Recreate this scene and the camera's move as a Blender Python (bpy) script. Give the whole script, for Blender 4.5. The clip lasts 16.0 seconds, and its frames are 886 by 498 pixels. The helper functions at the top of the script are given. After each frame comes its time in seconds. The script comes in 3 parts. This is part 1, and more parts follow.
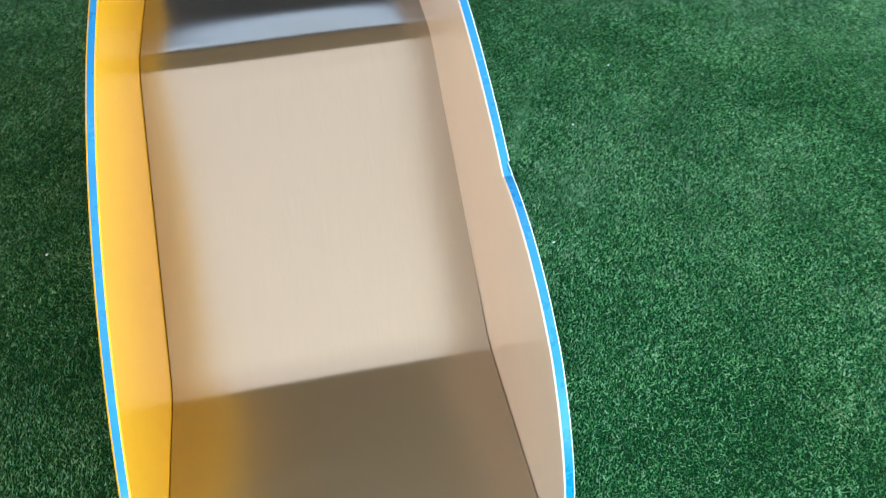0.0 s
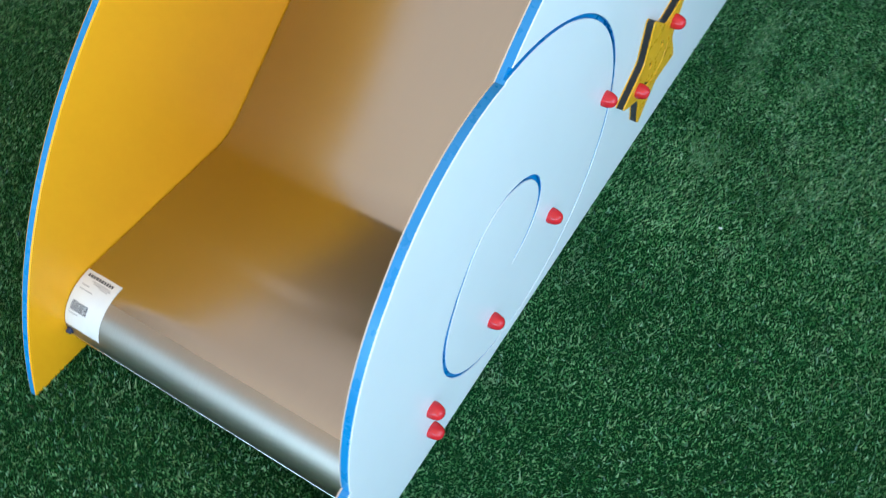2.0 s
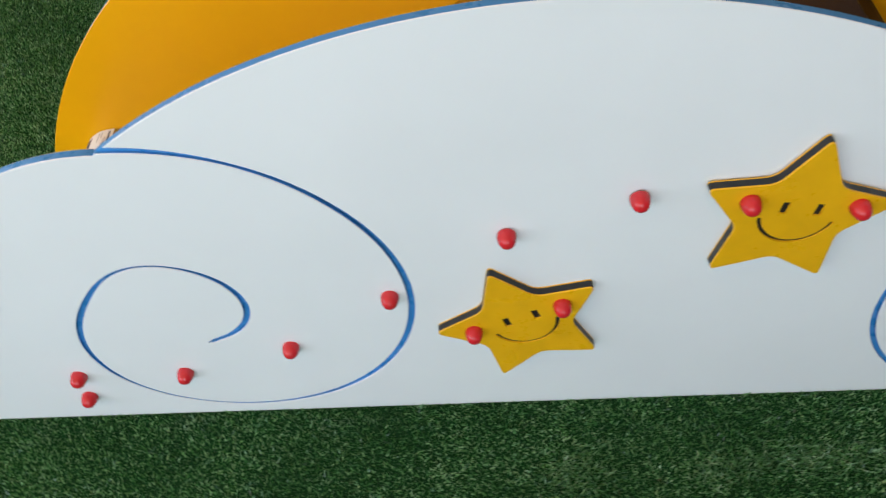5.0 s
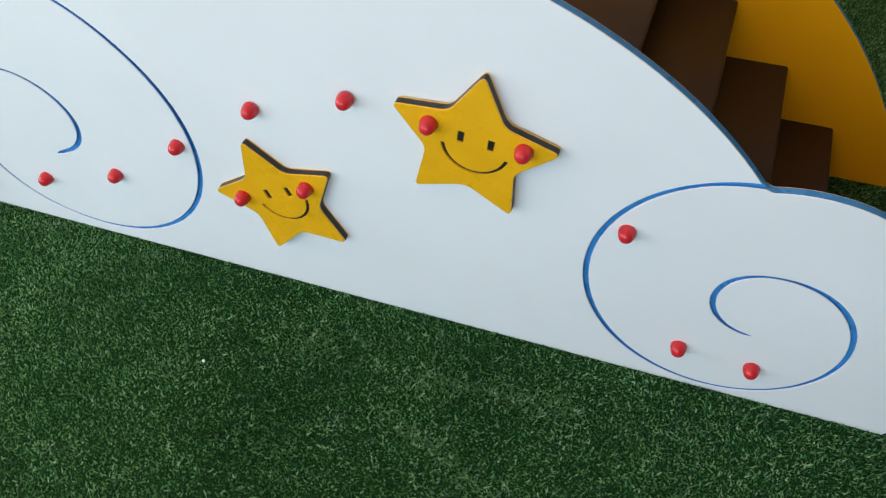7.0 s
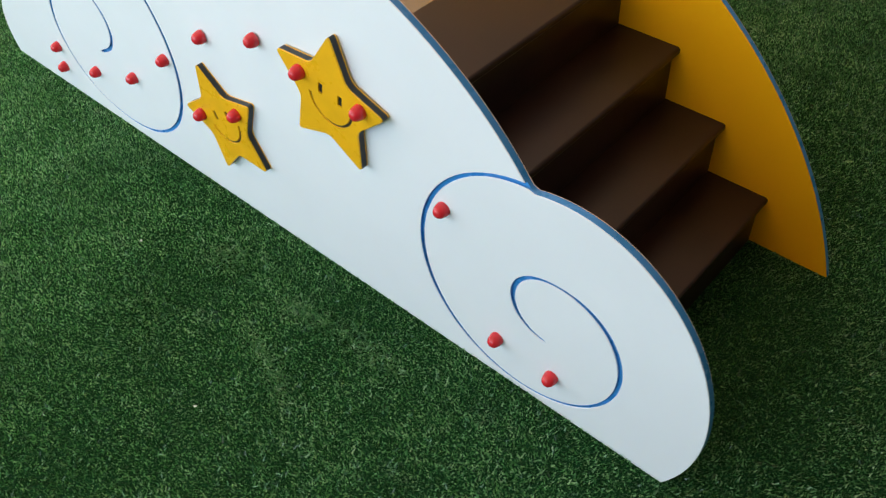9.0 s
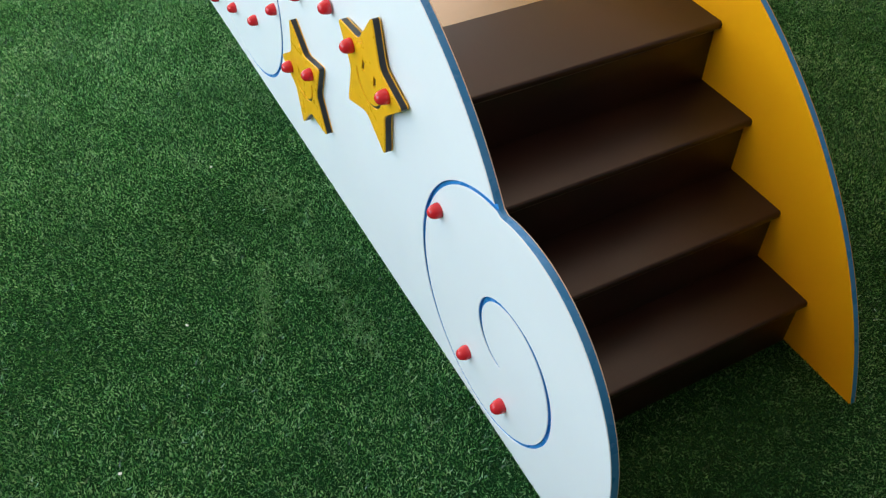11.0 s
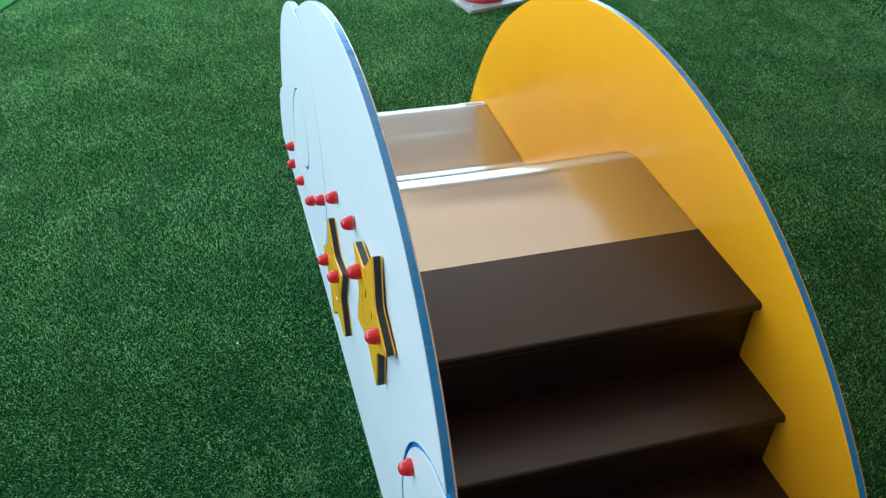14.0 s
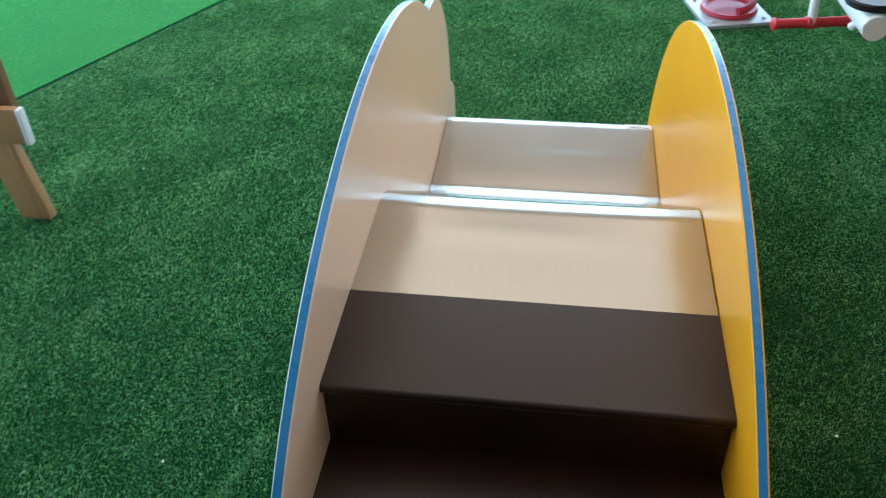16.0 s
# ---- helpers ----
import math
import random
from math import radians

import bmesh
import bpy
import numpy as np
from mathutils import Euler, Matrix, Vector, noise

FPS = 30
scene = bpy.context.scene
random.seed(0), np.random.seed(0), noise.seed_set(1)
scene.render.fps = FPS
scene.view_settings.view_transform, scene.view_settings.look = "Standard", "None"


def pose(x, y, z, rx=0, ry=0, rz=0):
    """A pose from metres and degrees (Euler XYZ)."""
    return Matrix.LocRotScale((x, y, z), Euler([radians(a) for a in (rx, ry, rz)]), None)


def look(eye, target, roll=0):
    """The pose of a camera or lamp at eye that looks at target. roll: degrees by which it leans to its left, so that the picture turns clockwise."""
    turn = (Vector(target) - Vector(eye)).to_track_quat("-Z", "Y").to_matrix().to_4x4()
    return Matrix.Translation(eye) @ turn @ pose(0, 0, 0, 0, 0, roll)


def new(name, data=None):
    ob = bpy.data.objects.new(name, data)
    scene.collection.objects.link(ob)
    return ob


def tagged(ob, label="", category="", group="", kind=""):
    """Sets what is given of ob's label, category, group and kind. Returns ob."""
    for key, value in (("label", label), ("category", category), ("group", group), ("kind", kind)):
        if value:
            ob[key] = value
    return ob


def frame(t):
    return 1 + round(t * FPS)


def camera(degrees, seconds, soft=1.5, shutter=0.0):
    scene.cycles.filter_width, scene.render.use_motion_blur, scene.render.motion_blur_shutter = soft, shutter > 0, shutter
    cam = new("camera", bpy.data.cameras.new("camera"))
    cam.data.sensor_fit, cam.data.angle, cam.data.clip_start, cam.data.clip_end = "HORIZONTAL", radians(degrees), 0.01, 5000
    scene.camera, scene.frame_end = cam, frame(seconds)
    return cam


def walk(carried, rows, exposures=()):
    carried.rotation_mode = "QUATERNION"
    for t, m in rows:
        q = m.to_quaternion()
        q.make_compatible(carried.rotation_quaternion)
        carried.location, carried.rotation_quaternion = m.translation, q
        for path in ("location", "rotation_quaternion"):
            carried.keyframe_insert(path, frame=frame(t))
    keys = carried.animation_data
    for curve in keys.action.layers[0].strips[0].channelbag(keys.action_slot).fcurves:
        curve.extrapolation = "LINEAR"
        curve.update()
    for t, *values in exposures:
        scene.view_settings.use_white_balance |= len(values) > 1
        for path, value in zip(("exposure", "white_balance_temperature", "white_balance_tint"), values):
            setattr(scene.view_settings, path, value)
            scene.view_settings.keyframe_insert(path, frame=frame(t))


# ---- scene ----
from mathutils.geometry import delaunay_2d_cdt

cam = camera(54.6, 16.0, soft=1.2, shutter=0.3)
PATH = [
    (0, (-0.790, 0.354, 1.737), (0.626, 0.096, 0.348), -1.6),
    (0.5, (-0.800, 0.112, 1.646), (0.617, 0.114, 0.235), -3.3),
    (1, (-0.716, -0.135, 1.651), (0.572, 0.117, 0.142), -4.9),
    (1.3, (-0.620, -0.197, 1.606), (0.599, 0.146, 0.055), -2.3),
    (1.5, (-0.545, -0.285, 1.589), (0.615, 0.176, 0.026), -3.3),
    (2, (-0.423, -0.402, 1.584), (0.571, 0.246, -0.026), -1.8),
    (2.5, (-0.205, -0.608, 1.612), (0.565, 0.182, -0.056), -2.7),
    (3, (-0.035, -0.663, 1.593), (0.600, 0.260, -0.064), -1.9),
    (3.5, (0.218, -0.680, 1.573), (0.689, 0.390, -0.050), -2.3),
    (4, (0.454, -0.771, 1.595), (0.644, 0.407, -0.010), -6.7),
    (4.3, (0.630, -0.880, 1.626), (0.708, 0.372, 0.068), -7.4),
    (4.5, (0.705, -0.908, 1.645), (0.739, 0.367, 0.105), -6.8),
    (4.7, (0.803, -0.932, 1.652), (0.776, 0.359, 0.126), -6.5),
    (5, (0.957, -0.965, 1.616), (0.885, 0.350, 0.109), -4.7),
    (5.2, (1.065, -0.981, 1.620), (0.963, 0.331, 0.114), -3.8),
    (7.3, (1.951, -1.110, 1.622), (1.402, 0.088, 0.118), -3.1),
    (7.5, (2.030, -1.109, 1.624), (1.436, 0.077, 0.127), -3.1),
    (8, (2.310, -1.117, 1.635), (1.595, 0.008, 0.143), -3.3),
    (8.5, (2.502, -1.076, 1.652), (1.650, 0.006, 0.201), -3.6),
    (9, (2.643, -0.932, 1.633), (1.692, 0.081, 0.194), -2.6),
    (9.2, (2.693, -0.890, 1.625), (1.714, 0.086, 0.180), -2.2),
    (11.3, (2.904, -0.604, 1.649), (1.671, 0.057, 0.220), 2.1),
    (11.5, (2.877, -0.597, 1.672), (1.633, 0.062, 0.252), 2.5),
    (12, (2.821, -0.571, 1.719), (1.527, 0.082, 0.341), 3.0),
    (12.5, (2.781, -0.571, 1.729), (1.433, 0.097, 0.411), 3.8),
    (13, (2.751, -0.541, 1.740), (1.371, 0.119, 0.452), 3.8),
    (13.5, (2.742, -0.454, 1.754), (1.313, 0.149, 0.492), 3.6),
    (14, (2.758, -0.277, 1.768), (1.264, 0.207, 0.528), 2.9),
    (14.5, (2.786, -0.138, 1.766), (1.243, 0.219, 0.545), 1.9),
    (15, (2.727, 0.032, 1.750), (1.161, 0.249, 0.525), 1.1),
    (15.5, (2.652, 0.225, 1.764), (1.080, 0.238, 0.528), -0.1),
    (16, (2.694, 0.402, 1.777), (1.162, 0.167, 0.513), -1.8),
]
EXPOSURES = [
    (0.0, 0.90, 4800, -3), (1.0, 0.71, 4800, -2), (2.0, 0.30, 4900, -2), (3.0, 0.25, 5500, 4), (3.5, 0.16, 5850, 7), (4.5, 0.06, 6200, 11), (5.2, 0.03, 6200, 11),
    (7.5, 0.29, 5980, 10), (9.2, 0.46, 5980, 8), (11.5, 0.68, 5680, 4), (12.5, 0.70, 5430, 0), (14.0, 0.53, 5050, -2), (16.0, 0.59, 4780, -3),
]
walk(cam, [(t, look(eye, target, roll)) for t, eye, target, roll in PATH], EXPOSURES)

# ---- light: an unseen roofed hall, taken as open to daylight on two sides, plus added fills ----
ROOM = (-5.0, 4.8, -4.6, 4.2, 4.0)          # x0, x1, y0, y1, height
world = bpy.data.worlds.new("daylight")
scene.world = world
world.use_nodes = True
sky = world.node_tree.nodes.new("ShaderNodeTexSky")
sky.sky_type, sky.sun_disc = "NISHITA", False
sky.sun_elevation, sky.sun_rotation = radians(40), radians(250)
world.node_tree.links.new(sky.outputs[0], world.node_tree.nodes["Background"].inputs[0])
world.node_tree.nodes["Background"].inputs[1].default_value = 0.1


def rect_light(name, m, width, height, watts, colour):
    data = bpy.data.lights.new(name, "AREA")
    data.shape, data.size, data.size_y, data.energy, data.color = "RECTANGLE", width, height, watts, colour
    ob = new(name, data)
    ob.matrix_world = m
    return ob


DAY = (0.80, 0.92, 1.0)
rect_light("daylight_west", look((-4.95, -0.2, 1.45), (0, -0.2, 1.45)), 8.4, 2.5, 186, DAY)
rect_light("daylight_south", look((-0.95, -4.55, 2.2), (-0.95, 0, 2.2)), 7.7, 3.3, 200, DAY)
# Warm fill added high in the east to lift the step side.
rect_light("daylight_east", look((4.75, 0.0, 3.2), (0, 0, 3.2)), 7.0, 0.7, 9.0, (1.0, 0.84, 0.72))
# Added warm overhead fill below the solid ceiling; no such lamp is known.
rect_light("roof_light", look((-1.5, -0.45, 3.96), (-1.5, -0.4501, 0)), 6.7, 7.2, 98, (1.0, 0.71, 0.56))


# ---- materials ----
def material(name, rough=0.5, metal=0.0):
    m = bpy.data.materials.new(name)
    m.use_nodes = True
    b = m.node_tree.nodes["Principled BSDF"]
    b.inputs["Roughness"].default_value, b.inputs["Metallic"].default_value = rough, metal
    return m, m.node_tree.nodes, m.node_tree.links, b


def coords(nodes, links, scale=(1, 1, 1)):
    tc, mp = nodes.new("ShaderNodeTexCoord"), nodes.new("ShaderNodeMapping")
    mp.inputs["Scale"].default_value = scale
    links.new(tc.outputs["Object"], mp.inputs["Vector"])
    return mp.outputs[0]


def noise_of(nodes, links, vec, scale, detail=4.0, rough=0.55):
    n = nodes.new("ShaderNodeTexNoise")
    n.inputs["Scale"].default_value, n.inputs["Detail"].default_value, n.inputs["Roughness"].default_value = scale, detail, rough
    links.new(vec, n.inputs["Vector"])
    return n.outputs["Fac"]


def ramp(nodes, links, fac, stops):
    r = nodes.new("ShaderNodeValToRGB")
    while len(r.color_ramp.elements) < len(stops):
        r.color_ramp.elements.new(0.5)
    for e, (p, c) in zip(r.color_ramp.elements, stops):
        e.position, e.color = p, (*c, 1)
    links.new(fac, r.inputs[0])
    return r.outputs[0]


def bump(nodes, links, b, height, strength, dist):
    n = nodes.new("ShaderNodeBump")
    n.inputs["Strength"].default_value, n.inputs["Distance"].default_value = strength, dist
    links.new(height, n.inputs["Height"])
    links.new(n.outputs[0], b.inputs["Normal"])


def plain(name, c, rough, var=0.08, scale=6.0, fine=180.0, relief=0.15, metal=0.0, dist=0.0006, gloss=0.5, smear=0.22):
    """A painted or moulded surface: soft large variation, faint smudges in the gloss and a fine grain."""
    m, nodes, links, b = material(name, rough, metal)
    v = coords(nodes, links)
    big = noise_of(nodes, links, v, scale)
    b.inputs["Specular IOR Level"].default_value = gloss
    lo, hi = tuple(x * (1 - var) for x in c), tuple(min(1, x * (1 + var)) for x in c)
    links.new(ramp(nodes, links, big, [(0.3, lo), (0.7, hi)]), b.inputs["Base Color"])
    smudge = noise_of(nodes, links, v, scale * 2.7, 5)
    links.new(ramp(nodes, links, smudge, [(0.3, (rough * (1 - smear),) * 3), (0.75, (min(1, rough * (1 + smear)),) * 3)]), b.inputs["Roughness"])
    bump(nodes, links, b, noise_of(nodes, links, v, fine, 3), relief, dist)
    return m


WHITE = plain("white_sheet", (0.82, 0.84, 0.85), 0.33, 0.02, 3.0, 260, 0.08, smear=0.05)
YELLOW = plain("yellow_sheet", (0.96, 0.46, 0.0), 0.34, 0.02, 3.0, 260, 0.04, gloss=0.24, smear=0.05)
BLUE = plain("blue_core", (0.055, 0.262, 0.60), 0.30, 0.10, 9.0, 300, 0.2)
STAR = plain("yellow_star_sheet", (0.80, 0.42, 0.004), 0.32, 0.06, 14.0, 300, 0.2, gloss=0.5)
BLACK = plain("black_core", (0.010, 0.0095, 0.010), 0.5, 0.2, 20.0, 300, 0.2)
RED = plain("red_cap_plastic", (0.60, 0.020, 0.028), 0.2, 0.08, 30.0, 400, 0.1)
PAPER = plain("label_paper", (0.80, 0.80, 0.80), 0.55, 0.03, 20.0, 300, 0.1)
PRINT = plain("label_print", (0.09, 0.09, 0.10), 0.6, 0.1, 40.0, 300, 0.1)
GREYPRINT = plain("label_print_pale", (0.42, 0.42, 0.44), 0.6, 0.1, 40.0, 300, 0.1)
RUBBER = plain("dark_plug", (0.02, 0.03, 0.09), 0.5, 0.1)
PLATE = plain("galvanised_plate", (0.50, 0.52, 0.54), 0.45, 0.12, 12.0, 120, 0.25, 0.35)
REDMETAL = plain("red_powder_coat", (0.44, 0.032, 0.052), 0.36, 0.10, 18.0, 200, 0.15, gloss=0.3)
GRIP = plain("red_grip", (0.60, 0.03, 0.045), 0.4, 0.08, 20.0, 200, 0.15)
TUBE = plain("white_powder_coat", (0.86, 0.88, 0.88), 0.35, 0.04, 8.0, 200, 0.12)
CAPGREY = plain("pale_end_cap", (0.90, 0.89, 0.86), 0.4, 0.04)
SEATGREY = plain("grey_seat_sheet", (0.14, 0.13, 0.14), 0.45, 0.08, 10.0, 200, 0.2)
# Unseen hall surfaces; wall and ceiling tones are chosen for the light they bounce.
WALL = plain("hall_plaster", (0.66, 0.52, 0.40), 0.8, 0.05, 1.2, 90, 0.3)
CEILING = plain("hall_ceiling", (0.85, 0.51, 0.28), 0.85, 0.05, 1.0, 90, 0.3)
DARKWALL = plain("dark_bounce_stop", (0.05, 0.037, 0.028), 0.7, 0.1, 1.5, 90, 0.3)
TAN = plain("tan_bounce_wall", (0.58, 0.42, 0.30), 0.8, 0.05, 1.2, 90, 0.3)
# Inner skin of the white side: warm bounced light put into the base colour.
BOUNCE_CREAM = plain("bounce_tinted_sheet", (0.90, 0.755, 0.615), 0.34, 0.02, 3.0, 260, 0.04, smear=0.05)
# Nose edge: pale from wear, with the rim's highlight painted in as well.
EDGE = plain("worn_highlit_edge", (0.17, 0.135, 0.10), 0.35, 0.45, 40.0, 300, 0.3)
SPECK = plain("pale_litter", (0.75, 0.75, 0.72), 0.7, 0.1)


def brown_board():
    m, nodes, links, b = material("brown_board", 0.42)
    v = coords(nodes, links)
    big, grain = noise_of(nodes, links, v, 5.0), noise_of(nodes, links, coords(nodes, links, (30, 3, 30)), 9.0, 5)
    mix = nodes.new("ShaderNodeMath")
    mix.operation = "MULTIPLY_ADD"
    mix.inputs[1].default_value = 0.35
    links.new(grain, mix.inputs[0])
    links.new(big, mix.inputs[2])
    links.new(ramp(nodes, links, mix.outputs[0], [(0.35, (0.009, 0.0034, 0.0024)), (0.95, (0.026, 0.0092, 0.0064))]), b.inputs["Base Color"])
    links.new(ramp(nodes, links, big, [(0.3, (0.33,) * 3), (0.8, (0.46,) * 3)]), b.inputs["Roughness"])
    bump(nodes, links, b, noise_of(nodes, links, v, 340, 2), 0.25, 0.0006)
    b.inputs["Specular IOR Level"].default_value = 0.52
    return m


def steel(name="brushed_steel", lo=0.17, hi=0.22, sheen=0.6, tint=(1, 1, 1)):
    m, nodes, links, b = material(name, 0.25, 1.0)
    v = coords(nodes, links)
    brush = noise_of(nodes, links, coords(nodes, links, (3.0, 420, 3.0)), 4.0, 4, 0.6)
    links.new(ramp(nodes, links, brush, [(0.3, tuple(np.multiply(tint, (0.425, 0.40, 0.355)))), (0.7, tuple(np.multiply(tint, (0.475, 0.45, 0.40))))]), b.inputs["Base Color"])
    links.new(ramp(nodes, links, noise_of(nodes, links, v, 2.2, 1), [(0.2, (lo,) * 3), (0.8, (hi,) * 3)]), b.inputs["Roughness"])
    grain = nodes.new("ShaderNodeTangent")
    grain.direction_type, grain.uv_map = "UV_MAP", "UVMap"
    links.new(grain.outputs[0], b.inputs["Tangent"])
    b.inputs["Anisotropic"].default_value = sheen
    return m


def pine(name="pine_wood", dim=1.0):
    m, nodes, links, b = material(name, 0.5)
    ring = noise_of(nodes, links, coords(nodes, links, (14, 14, 1.2)), 3.0, 6)
    links.new(ramp(nodes, links, ring, [(p, tuple(dim * x for x in c)) for p, c in ((0.3, (0.34, 0.175, 0.07)), (0.5, (0.48, 0.27, 0.115)), (0.75, (0.41, 0.225, 0.09)))]), b.inputs["Base Color"])
    bump(nodes, links, b, ring, 0.25, 0.001)
    return m


def turf_base(name, dark, light):
    m, nodes, links, b = material(name, 0.9)
    v = coords(nodes, links)
    fac = noise_of(nodes, links, v, 240.0, 3, 0.7)
    links.new(ramp(nodes, links, fac, [(0.3, dark), (0.75, light)]), b.inputs["Base Color"])
    bump(nodes, links, b, fac, 0.9, 0.006)
    b.inputs["Specular IOR Level"].default_value = 0.15
    return m


def turf_blade(name, stops, patch, dusty, pale):
    """Blade plastic: each blade its own green, in soft patches where the pile lies over."""
    m, nodes, links, b = material(name, 0.29)
    geo = nodes.new("ShaderNodeNewGeometry")
    big = noise_of(nodes, links, coords(nodes, links), 3.1, 6, 0.66)
    add = nodes.new("ShaderNodeMath")
    add.operation = "MULTIPLY_ADD"
    add.inputs[1].default_value = patch
    links.new(big, add.inputs[0])
    tuft = nodes.new("ShaderNodeMath")
    tuft.operation = "MULTIPLY_ADD"
    tuft.inputs[1].default_value = 1.5
    links.new(noise_of(nodes, links, coords(nodes, links, (1.0, 1.35, 1.0)), 52.0, 3, 0.6), tuft.inputs[0])
    links.new(geo.outputs["Random Per Island"], tuft.inputs[2])
    links.new(tuft.outputs[0], add.inputs[2])
    sub = nodes.new("ShaderNodeMath")
    sub.operation = "SUBTRACT"
    sub.inputs[1].default_value = patch / 2 + 0.75
    links.new(add.outputs[0], sub.inputs[0])
    green = ramp(nodes, links, sub.outputs[0], stops)
    soil = ramp(nodes, links, noise_of(nodes, links, coords(nodes, links, (1.0, 1.6, 1.0)), 2.3, 5, 0.6), [(0.47, (0.0,) * 3), (0.70, (0.5,) * 3)])
    scuff = ramp(nodes, links, noise_of(nodes, links, coords(nodes, links, (2.2, 5.5, 1.0)), 2.0, 4, 0.62), [(0.60, (0.0,) * 3), (0.72, (0.55,) * 3)])
    for fac, tone in ((soil, dusty), (scuff, pale)):
        over = nodes.new("ShaderNodeMix")
        over.data_type = "RGBA"
        links.new(fac, over.inputs[0])
        links.new(green, over.inputs[6])
        over.inputs[7].default_value = (*tone, 1)
        green = over.outputs[2]
    links.new(green, b.inputs["Base Color"])
    b.inputs["Specular IOR Level"].default_value = 1.0
    thin, mix = nodes.new("ShaderNodeBsdfTranslucent"), nodes.new("ShaderNodeMixShader")
    through_blade = nodes.new("ShaderNodeMix")
    through_blade.data_type, through_blade.blend_type = "RGBA", "MULTIPLY"
    through_blade.inputs[0].default_value = 1.0
    links.new(b.inputs["Base Color"].links[0].from_socket, through_blade.inputs[6])
    through_blade.inputs[7].default_value = (1.0, 0.95, 0.6, 1)
    links.new(through_blade.outputs[2], thin.inputs["Color"])
    mix.inputs[0].default_value = 0.5
    links.new(b.outputs[0], mix.inputs[1])
    links.new(thin.outputs[0], mix.inputs[2])
    links.new(mix.outputs[0], nodes["Material Output"].inputs["Surface"])
    return m


STEEL_RIM = steel("bright_rim_steel", 0.22, 0.28, 0.0, (1.45, 1.5, 1.6))
DULLSTEEL = steel("dull_steel", 0.40, 0.48, 0.3, (0.90, 0.86, 0.82))
# The second pine is the first one dimmed: shade painted for the upper post.
BROWN, STEEL, PINE, SHADEPINE = brown_board(), steel(), pine(), pine("shaded_pine", 0.45)
TURF = turf_base("turf_backing", (0.008, 0.038, 0.012), (0.024, 0.105, 0.033))
TURF_PALE = turf_base("pale_turf_backing", (0.042, 0.19, 0.036), (0.085, 0.31, 0.064))
BLADE = turf_blade("turf_blade", [(0.0, (0.022, 0.082, 0.021)), (0.4, (0.080, 0.265, 0.074)), (0.75, (0.190, 0.44, 0.165)), (1.0, (0.42, 0.67, 0.36))], 1.1, (0.085, 0.215, 0.070), (0.38, 0.56, 0.36))
BLADE_SCUFF = turf_blade("scuffed_blade", [(0.0, (0.07, 0.21, 0.075)), (0.6, (0.20, 0.44, 0.19)), (1.0, (0.52, 0.72, 0.48))], 0.5, (0.16, 0.36, 0.15), (0.40, 0.6, 0.38))
BLADE_PALE = turf_blade("pale_turf_blade", [(0.0, (0.030, 0.17, 0.028)), (0.5, (0.100, 0.35, 0.076)), (1.0, (0.33, 0.62, 0.26))], 1.3, (0.075, 0.33, 0.045), (0.26, 0.55, 0.24))


# ---- mesh helpers ----
def mesh_of(name, bm, mat, smooth=True):
    me = bpy.data.meshes.new(name)
    bm.normal_update()
    bm.to_mesh(me)
    bm.free()
    me.materials.append(mat)
    if smooth:
        for p in me.polygons:
            p.use_smooth = True
        me.set_sharp_from_angle(angle=radians(35))
    return me


def part(name, bm, mat, parent=None, label="", m=None):
    ob = new(name, mesh_of(name, bm, mat))
    if parent:
        ob.parent = parent
    if m:
        ob.matrix_basis = m
    return tagged(ob, label) if label else ob


def thing(name, label, category, group="", kind="", at=(0, 0, 0), turn=0.0):
    ob = new(name)
    ob.matrix_basis = pose(*at, 0, 0, turn)
    ob.empty_display_size = 0.2
    return tagged(ob, label, category, group, kind)


def box(x0, x1, y0, y1, z0, z1, edge=0.0, bm=None):
    bm = bm or bmesh.new()
    made = bmesh.ops.create_cube(bm, size=1.0)["verts"]
    for v in made:
        v.co = Vector(((x0 + x1) / 2 + v.co.x * (x1 - x0), (y0 + y1) / 2 + v.co.y * (y1 - y0), (z0 + z1) / 2 + v.co.z * (z1 - z0)))
    if edge:
        es = [e for e in bm.edges if e.verts[0] in made]
        bmesh.ops.bevel(bm, geom=es, offset=edge, segments=2, affect="EDGES", profile=0.6)
    return bm


def lathe(profile, seg=24, bm=None):
    """A turned body about z from (radius, z) pairs."""
    bm = bm or bmesh.new()
    rings = []
    for r, z in profile:
        if r < 1e-6:
            rings.append([bm.verts.new((0, 0, z))])
        else:
            rings.append([bm.verts.new((r * math.cos(a), r * math.sin(a), z)) for a in np.linspace(0, 2 * math.pi, seg, endpoint=False)])
    for a, b in zip(rings, rings[1:]):
        for i in range(seg):
            j = (i + 1) % seg
            vs = [a[i % len(a)], a[j % len(a)], b[j % len(b)], b[i % len(b)]]
            vs = list(dict.fromkeys(vs))
            if len(vs) > 2:
                bm.faces.new(vs)
    for ring in (rings[0], rings[-1]):
        if len(ring) > 2:
            bm.faces.new(ring)
    bmesh.ops.recalc_face_normals(bm, faces=bm.faces)
    return bm


